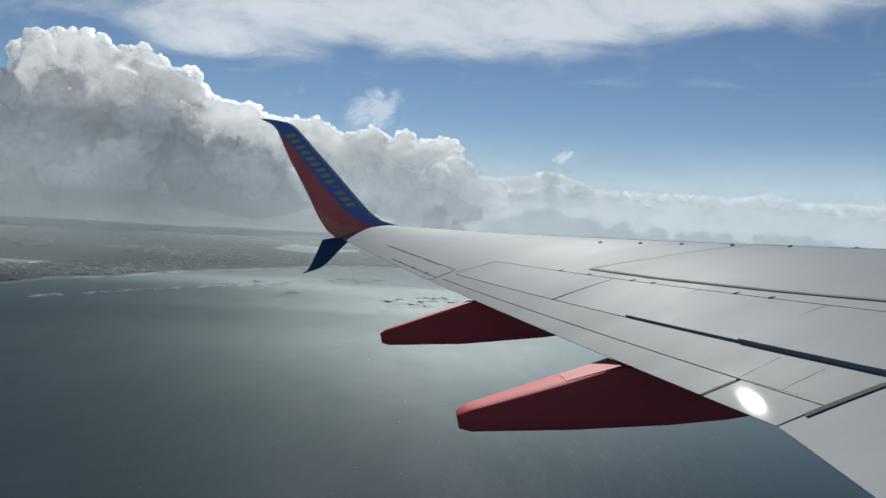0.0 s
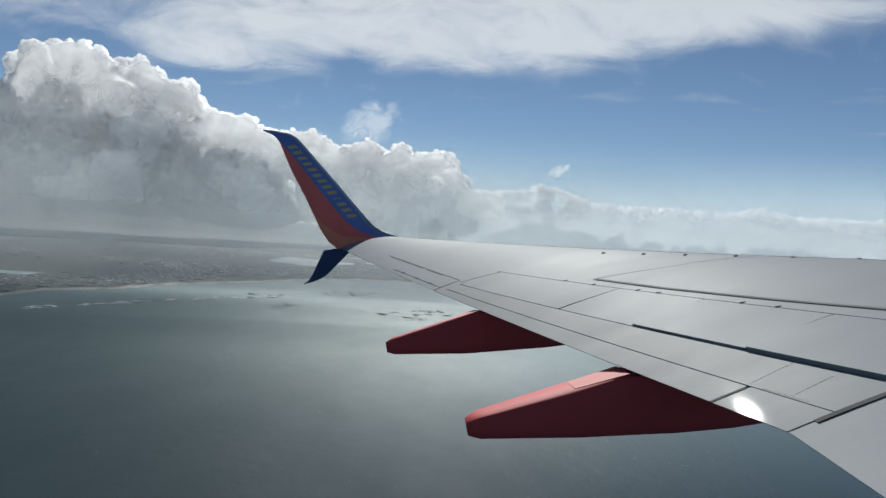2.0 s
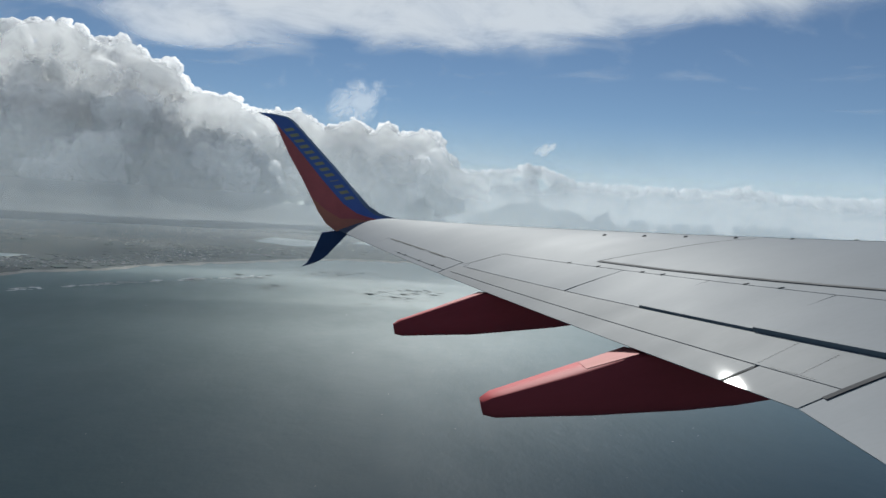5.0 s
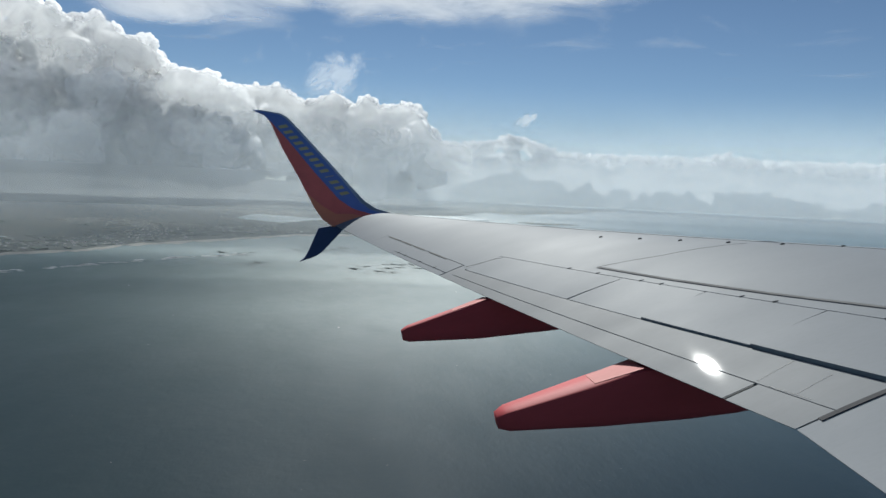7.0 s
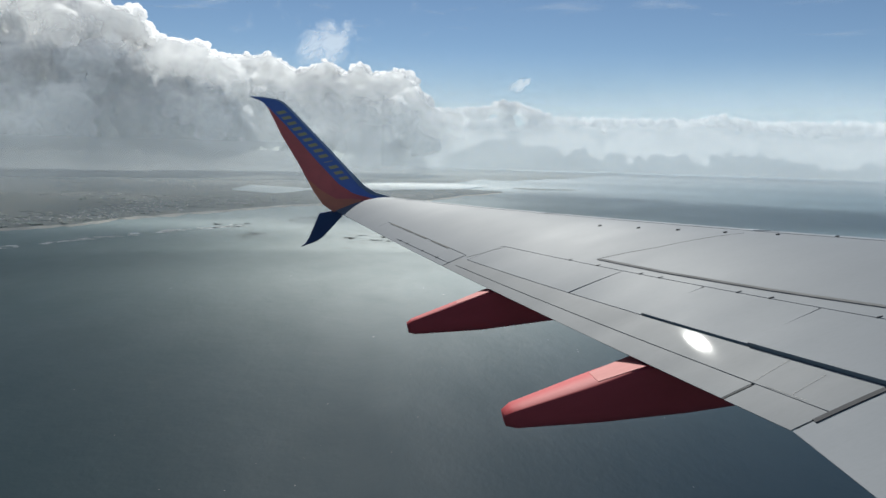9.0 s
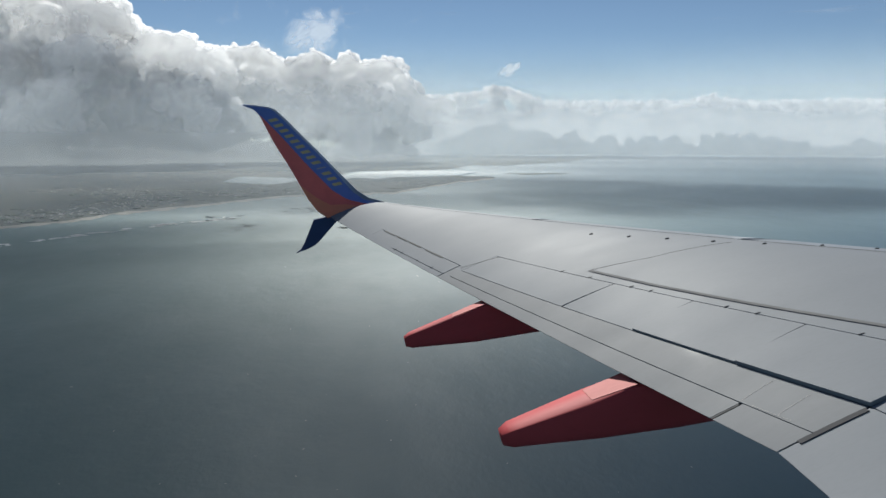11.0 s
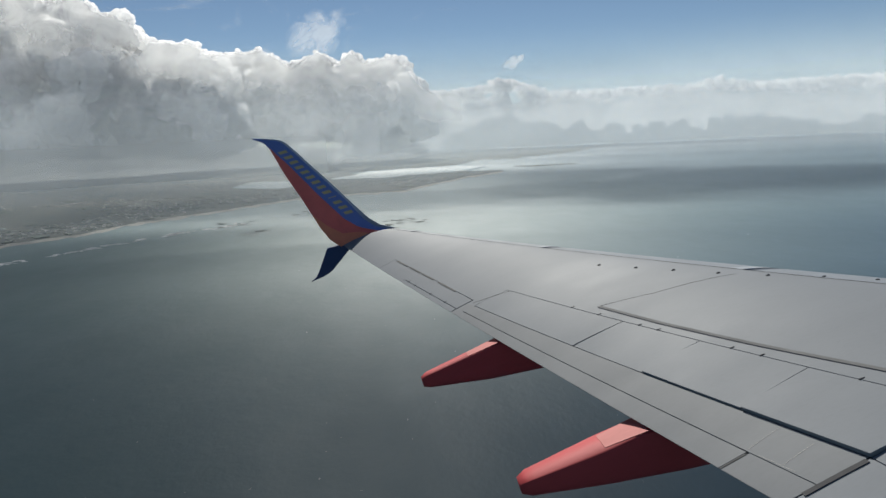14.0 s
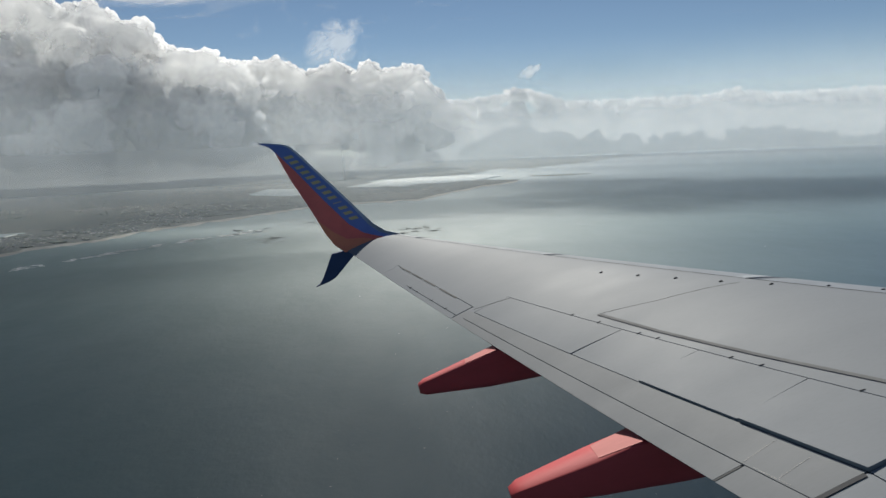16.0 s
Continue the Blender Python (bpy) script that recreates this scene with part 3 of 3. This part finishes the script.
LUMPS = bpy.data.textures.new("lumps", "CLOUDS")
LUMPS.noise_scale, LUMPS.noise_depth, LUMPS.noise_basis = 46.0, 5, "ORIGINAL_PERLIN"
CURLS = bpy.data.textures.new("curls", "CLOUDS")
CURLS.noise_scale, CURLS.noise_depth, CURLS.noise_basis = 13.0, 3, "ORIGINAL_PERLIN"


def cloud(name, big, floor, label, voxel=8.0, material=CUMULUS):
    """A cloud grown from its large puffs (centre, radius) and fused into one lumpy skin."""
    puffs = []
    for c, r in big:
        budding(c, r, 2, floor, puffs)
    verts, faces = [], []
    for c, r in puffs:
        vs, fs = ICO[3 if r > 30 else 2]
        base = len(verts)
        for d in vs:
            k = noise.noise((c + d * r) * (1.3 / r)) + 0.6 * noise.noise((c + d * r) * (3.1 / r))
            p = c + d * r * (1 + 0.30 * k)
            p.z = max(p.z, floor + 26 * noise.noise(p * 0.006) + 9 * noise.noise(p * 0.025))
            verts.append(p)
        faces += [tuple(i + base for i in f) for f in fs]
    ob = mesh_ob(name, verts, faces, material)
    fuse = ob.modifiers.new("fuse", "REMESH")
    fuse.mode, fuse.voxel_size, fuse.use_smooth_shade = "VOXEL", voxel, True
    lumpy = ob.modifiers.new("lumpy", "DISPLACE")
    lumpy.texture, lumpy.strength, lumpy.mid_level, lumpy.texture_coords = LUMPS, 46.0, 0.5, "GLOBAL"
    fine = ob.modifiers.new("fine", "DISPLACE")
    fine.texture, fine.strength, fine.mid_level, fine.texture_coords = CURLS, 10.0, 0.5, "GLOBAL"
    ease = ob.modifiers.new("ease", "SMOOTH")
    ease.factor, ease.iterations = 0.5, 2
    return tagged(ob, label, "cloud")


def heap(az0, az1, tops, base_el, dist, step_az, small, large, depth, body):
    """Large puffs of a cloud (centre, radius): a row of knobs that follows the outline, and a body of larger ones below it."""
    out = []
    deg = dist * math.pi / 180
    az = az0
    while az < az1:
        r = deg * rnd.uniform(*small)
        top = lerp(tops, az)
        out.append((toward(az, top - 1.12 * r / deg, dist + rnd.uniform(-0.5, 0.8) * depth), r))
        az += step_az * rnd.uniform(0.7, 1.3)
    for k in range(body):
        az = az0 + (az1 - az0) * (k + rnd.random()) / body
        top = lerp(tops, az)
        r = min(deg * rnd.uniform(*large), max(deg * small[0], (top - base_el) * deg * 0.42))
        low, high = base_el + 0.35 * r / deg, top - 1.4 * r / deg
        el = low + max(0.0, high - low) * rnd.random()
        lean = (el - base_el) / max(0.5, top - base_el)
        out.append((toward(az, el, dist + rnd.uniform(-1, 1) * depth + (lean - 0.5) * 1.4 * depth), r))
    return out


TOPS = [(-50, 6.5), (-36, 7.5), (-29, 7.6), (-27.5, 7.2), (-26.2, 6.7), (-25.6, 8.8), (-24.8, 9.5), (-23.6, 10), (-21.8, 10), (-20.9, 9.4), (-19.3, 9.2), (-18.2, 9.8), (-17.4, 8.4), (-15.5, 8.1), (-14.8, 6.8),
        (-11.6, 6.5), (-10.4, 5.7), (-8.5, 6), (-7, 6), (-5.5, 4.8), (-3.6, 5.8), (-2.4, 4.9), (-1.5, 5.6), (-0.3, 4.9), (1.5, 5.3), (2.3, 4.5), (2.8, 3.77), (3.3, 3.17), (4.2, 2.77)]
cloud("cumulus_cloud", heap(-38, -9.5, TOPS, -0.5, 3300, 0.75, (0.5, 0.95), (0.9, 2.0), 170, 105), -48, "towering white and grey cumulus cloud over the coast", 5.0)
cloud("cumulus_cloud", heap(-10, 3.4, TOPS, 0.2, 3500, 0.65, (0.45, 0.8), (0.8, 1.6), 130, 60), -30, "white cumulus cloud bank over the coast", 5.0)
LOW = [(2, 3.0), (4.5, 2.7), (7.6, 3.0), (8.7, 3.4), (9.3, 3.4), (10.5, 2.8), (13, 2.3), (21.7, 2.3), (23, 2.55), (25, 2.3), (33, 2.2), (45, 2.0)]
cloud("cumulus_cloud", heap(3.0, 42, LOW, -0.2, 4600, 0.5, (0.3, 0.6), (0.6, 1.0), 60, 110), -125, "long low bank of white cloud on the horizon", 8.0)


def veil_shader(n, alpha, bright, thru=0.72):
    d = n.add("ShaderNodeBsdfDiffuse")
    t = n.add("ShaderNodeBsdfTranslucent")
    d.inputs[0].default_value = t.inputs[0].default_value = (*bright, 1)
    m = n.add("ShaderNodeMixShader")
    m.inputs[0].default_value = thru
    n.link(d.outputs[0], m.inputs[1])
    n.link(t.outputs[0], m.inputs[2])
    clear = n.add("ShaderNodeBsdfTransparent")
    mm = n.add("ShaderNodeMixShader")
    n.link(alpha, mm.inputs[0])
    n.link(clear.outputs[0], mm.inputs[1])
    n.link(m.outputs[0], mm.inputs[2])
    n.link(mm.outputs[0], n.out.inputs[0])
    n.t.nodes.remove(n.bsdf)
    return n.mat


def veil_material(name, dense, scale, stretch, soft, bright=(0.9, 0.9, 0.9), weight=0.6, level=0.8, detail=9):
    """Thin cloud: clear or white by a fractal pattern, guided by the sheet's own cover."""
    n = Net(name)
    at = n.add("ShaderNodeAttribute", attribute_name="cover")
    tc = n.add("ShaderNodeUVMap")
    mp = n.add("ShaderNodeMapping")
    mp.inputs["Scale"].default_value = stretch
    mp.inputs["Rotation"].default_value = (0, 0, 0.35)
    n.link(tc.outputs[0], mp.inputs[0])
    tex = n.add("ShaderNodeTexNoise", Scale=scale, Detail=detail, Roughness=0.6, Distortion=0.6)
    n.link(mp.outputs[0], tex.inputs["Vector"])
    s = n.math("ADD", tex.outputs["Fac"], n.math("MULTIPLY", at.outputs["Fac"], weight))
    a = n.add("ShaderNodeMapRange", interpolation_type="SMOOTHSTEP")
    a.inputs["From Min"].default_value = level - soft
    a.inputs["From Max"].default_value = level + soft
    a.inputs["To Max"].default_value = dense
    n.link(s, a.inputs["Value"])
    return veil_shader(n, a.outputs[0], bright)


def veil(name, fn, cover, nu, nv, material, label, category="cloud", kind=""):
    """An open sheet with a map that runs 0..1 both ways and a cover value at each corner."""
    grid = [(i / nu, j / nv) for j in range(nv + 1) for i in range(nu + 1)]
    verts = [fn(u, v) for u, v in grid]
    w = nu + 1
    faces = [(j * w + i, j * w + i + 1, (j + 1) * w + i + 1, (j + 1) * w + i) for j in range(nv) for i in range(nu)]
    ob = mesh_ob(name, verts, faces, material)
    lay = ob.data.uv_layers.new(name="map")
    for lp in ob.data.loops:
        lay.data[lp.index].uv = grid[lp.vertex_index]
    att = ob.data.attributes.new("cover", "FLOAT", "POINT")
    att.data.foreach_set("value", [cover(u, v, p) for (u, v), p in zip(grid, verts)])
    return tagged(ob, label, category, kind=kind)


def step(a, b, x):
    k = min(1.0, max(0.0, (x - a) / (b - a)))
    return k * k * (3 - 2 * k)


# white sheet that paints sunlit rims on the cumulus and softens their edge
def cloud_rim_at(u, v):
    az = -40 + 46 * u
    return toward(az, -0.5 + 12.0 * v, 3020)


def cloud_rim_cover(u, v, p):
    depth = lerp(TOPS, -40 + 46 * u) - (-0.5 + 12.0 * v)
    return step(-0.35, 0.5, depth) * (1 - 0.55 * step(0.8, 3.5, depth)) * step(0.0, 1.0, -0.5 + 12.0 * v)


RIM_WHITE = veil_material("cloud_rim_white", 0.5, 3.0, (12, 3.2, 1), 0.3, (0.86, 0.86, 0.86), 0.55, 0.86, 7)
veil("cloud_rim_sheet", cloud_rim_at, cloud_rim_cover, 184, 60, RIM_WHITE, "sheet painting soft bright rims on the cumulus", "cloud", "stuff")

# a wide broken sheet of high cloud that sinks away into the distance
HIGH = 860.0
FAR_EDGE = [(-45, 10), (-27.8, 9.9), (-21.4, 10.4), (-18.1, 8.9), (-11.1, 8.8), (-6.5, 9.6), (-5, 10.6), (-2.6, 9.9), (9.2, 10.4), (13, 11.2), (20.3, 12.4), (29, 14.0), (36, 17), (50, 30)]


def high_at(u, v):
    # the sheet sinks towards its far edge
    x, y = -3300 + 6600 * u, 1150 + 2700 * v
    return Vector((x, y, HIGH - 320 * step(2300, 3500, math.hypot(x, y))))


def high_cover(u, v, p):
    az = math.degrees(math.atan2(p.x, p.y))
    el = math.degrees(math.atan2(p.z, math.hypot(p.x, p.y)))
    low = lerp(FAR_EDGE, az) if -45 < az < 50 else 30
    c = step(low - 0.9, low + 2.4, el)
    if az < -12:
        c *= 0.55 + 0.45 * step(-24, -12, az) - 0.25 * step(10.8, 12.3, el) * step(-22, -18, az)
    return c * step(2250, 2500, p.y)


CIRRUS = veil_material("high_cloud_sheet", 0.74, 2.2, (7.0, 4.0, 1), 0.28, (0.86, 0.86, 0.86), 0.52, 0.82)
veil("high_cloud", high_at, high_cover, 120, 90, CIRRUS, "thin bright white sheet of high cloud", kind="structure")


def wisp(az, el, wide, tall, dist, lean, dense, scale):
    def at(u, v):
        return toward(az + wide * (u - 0.5) + lean * (v - 0.5), el + tall * (v - 0.5), dist)

    def cover(u, v, p):
        return max(0.0, 1 - math.hypot((u - 0.5) / 0.5, (v - 0.5) / 0.5) ** 2)
    mat = veil_material("wispy_cloud", dense, scale, (1, 1, 1), 0.17, weight=0.5, level=0.83, detail=7)
    veil("wisp_cloud", at, cover, 16, 16, mat, "thin torn wisp of white cloud")


wisp(-3.7, 6.7, 4.6, 4.4, 3250, 1.6, 0.42, 3.0)
wisp(9.6, 4.4, 1.7, 1.5, 3700, 1.2, 0.5, 3.4)


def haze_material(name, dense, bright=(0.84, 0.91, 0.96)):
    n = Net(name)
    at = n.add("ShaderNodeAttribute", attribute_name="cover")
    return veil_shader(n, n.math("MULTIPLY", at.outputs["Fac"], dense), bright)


# unseen veil added overhead to shade the sea, with a gap for sunlight
def shade_veil_at(u, v):
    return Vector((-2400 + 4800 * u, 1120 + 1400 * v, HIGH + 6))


def shade_veil_cover(u, v, p):
    # this gap lets the sun through onto one bright stretch of sea
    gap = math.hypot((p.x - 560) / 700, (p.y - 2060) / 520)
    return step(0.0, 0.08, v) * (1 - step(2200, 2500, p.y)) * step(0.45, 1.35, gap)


veil("high_cloud", shade_veil_at, shade_veil_cover, 60, 36, haze_material("sea_shade_veil", 0.86, (0.86, 0.86, 0.86)), "unseen cloud veil added to shade the sea", kind="structure")

# haze put in as translucent sheets, thicker with distance and over the land
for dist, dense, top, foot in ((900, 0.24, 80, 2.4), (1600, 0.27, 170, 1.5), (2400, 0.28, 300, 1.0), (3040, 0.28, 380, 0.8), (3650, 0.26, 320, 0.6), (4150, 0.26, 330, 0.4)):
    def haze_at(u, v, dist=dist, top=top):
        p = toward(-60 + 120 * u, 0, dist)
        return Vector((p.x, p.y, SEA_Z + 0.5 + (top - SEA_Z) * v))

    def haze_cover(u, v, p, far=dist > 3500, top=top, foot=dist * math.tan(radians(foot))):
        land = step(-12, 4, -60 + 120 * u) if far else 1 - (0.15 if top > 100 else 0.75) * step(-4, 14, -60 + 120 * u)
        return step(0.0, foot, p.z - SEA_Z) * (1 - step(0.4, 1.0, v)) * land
    # far sheets get a greyer colour to stand for cloud shade
    veil("haze", haze_at, haze_cover, 48, 32, haze_material("haze_sheet", dense, (0.84, 0.91, 0.96) if dist < 2000 else (0.68, 0.75, 0.80)), "translucent sheet standing in for pale haze", "haze", "stuff")

BANK = veil_material("far_cloud_bank", 0.95, 3.0, (14, 1.0, 1), 0.3, (0.78, 0.80, 0.82), 0.75, 0.95, 4)


def bank_at(u, v):
    az = -60 + 120 * u
    r = 2500 + 1830 * step(-3, 6, az)
    low = math.degrees(math.atan2(SEA_Z, r)) + 0.01
    return toward(az, low + (5.2 - low) * v, r)


def bank_cover(u, v, p):
    az = -60 + 120 * u
    el = math.degrees(math.atan2(p.z, math.hypot(p.x, p.y)))
    low = math.degrees(math.atan2(SEA_Z, math.hypot(p.x, p.y)))
    top = lerp([(-60, 0.5), (-14, 0.6), (-6, 2.0), (2, 2.2), (6, 1.6), (12, 1.8), (22, 1.6), (33, 1.3), (60, 1.0)], az)
    return (1 - step(top - 1.8, top + 1.6, el)) * step(low, low + 1.5 - 1.2 * step(-3, 6, az), el) * (0.08 + 0.92 * step(-9, 4, az))


veil("far_cloud_bank", bank_at, bank_cover, 160, 48, BANK, "hazy pale cloud bank along the horizon", "cloud", "structure")
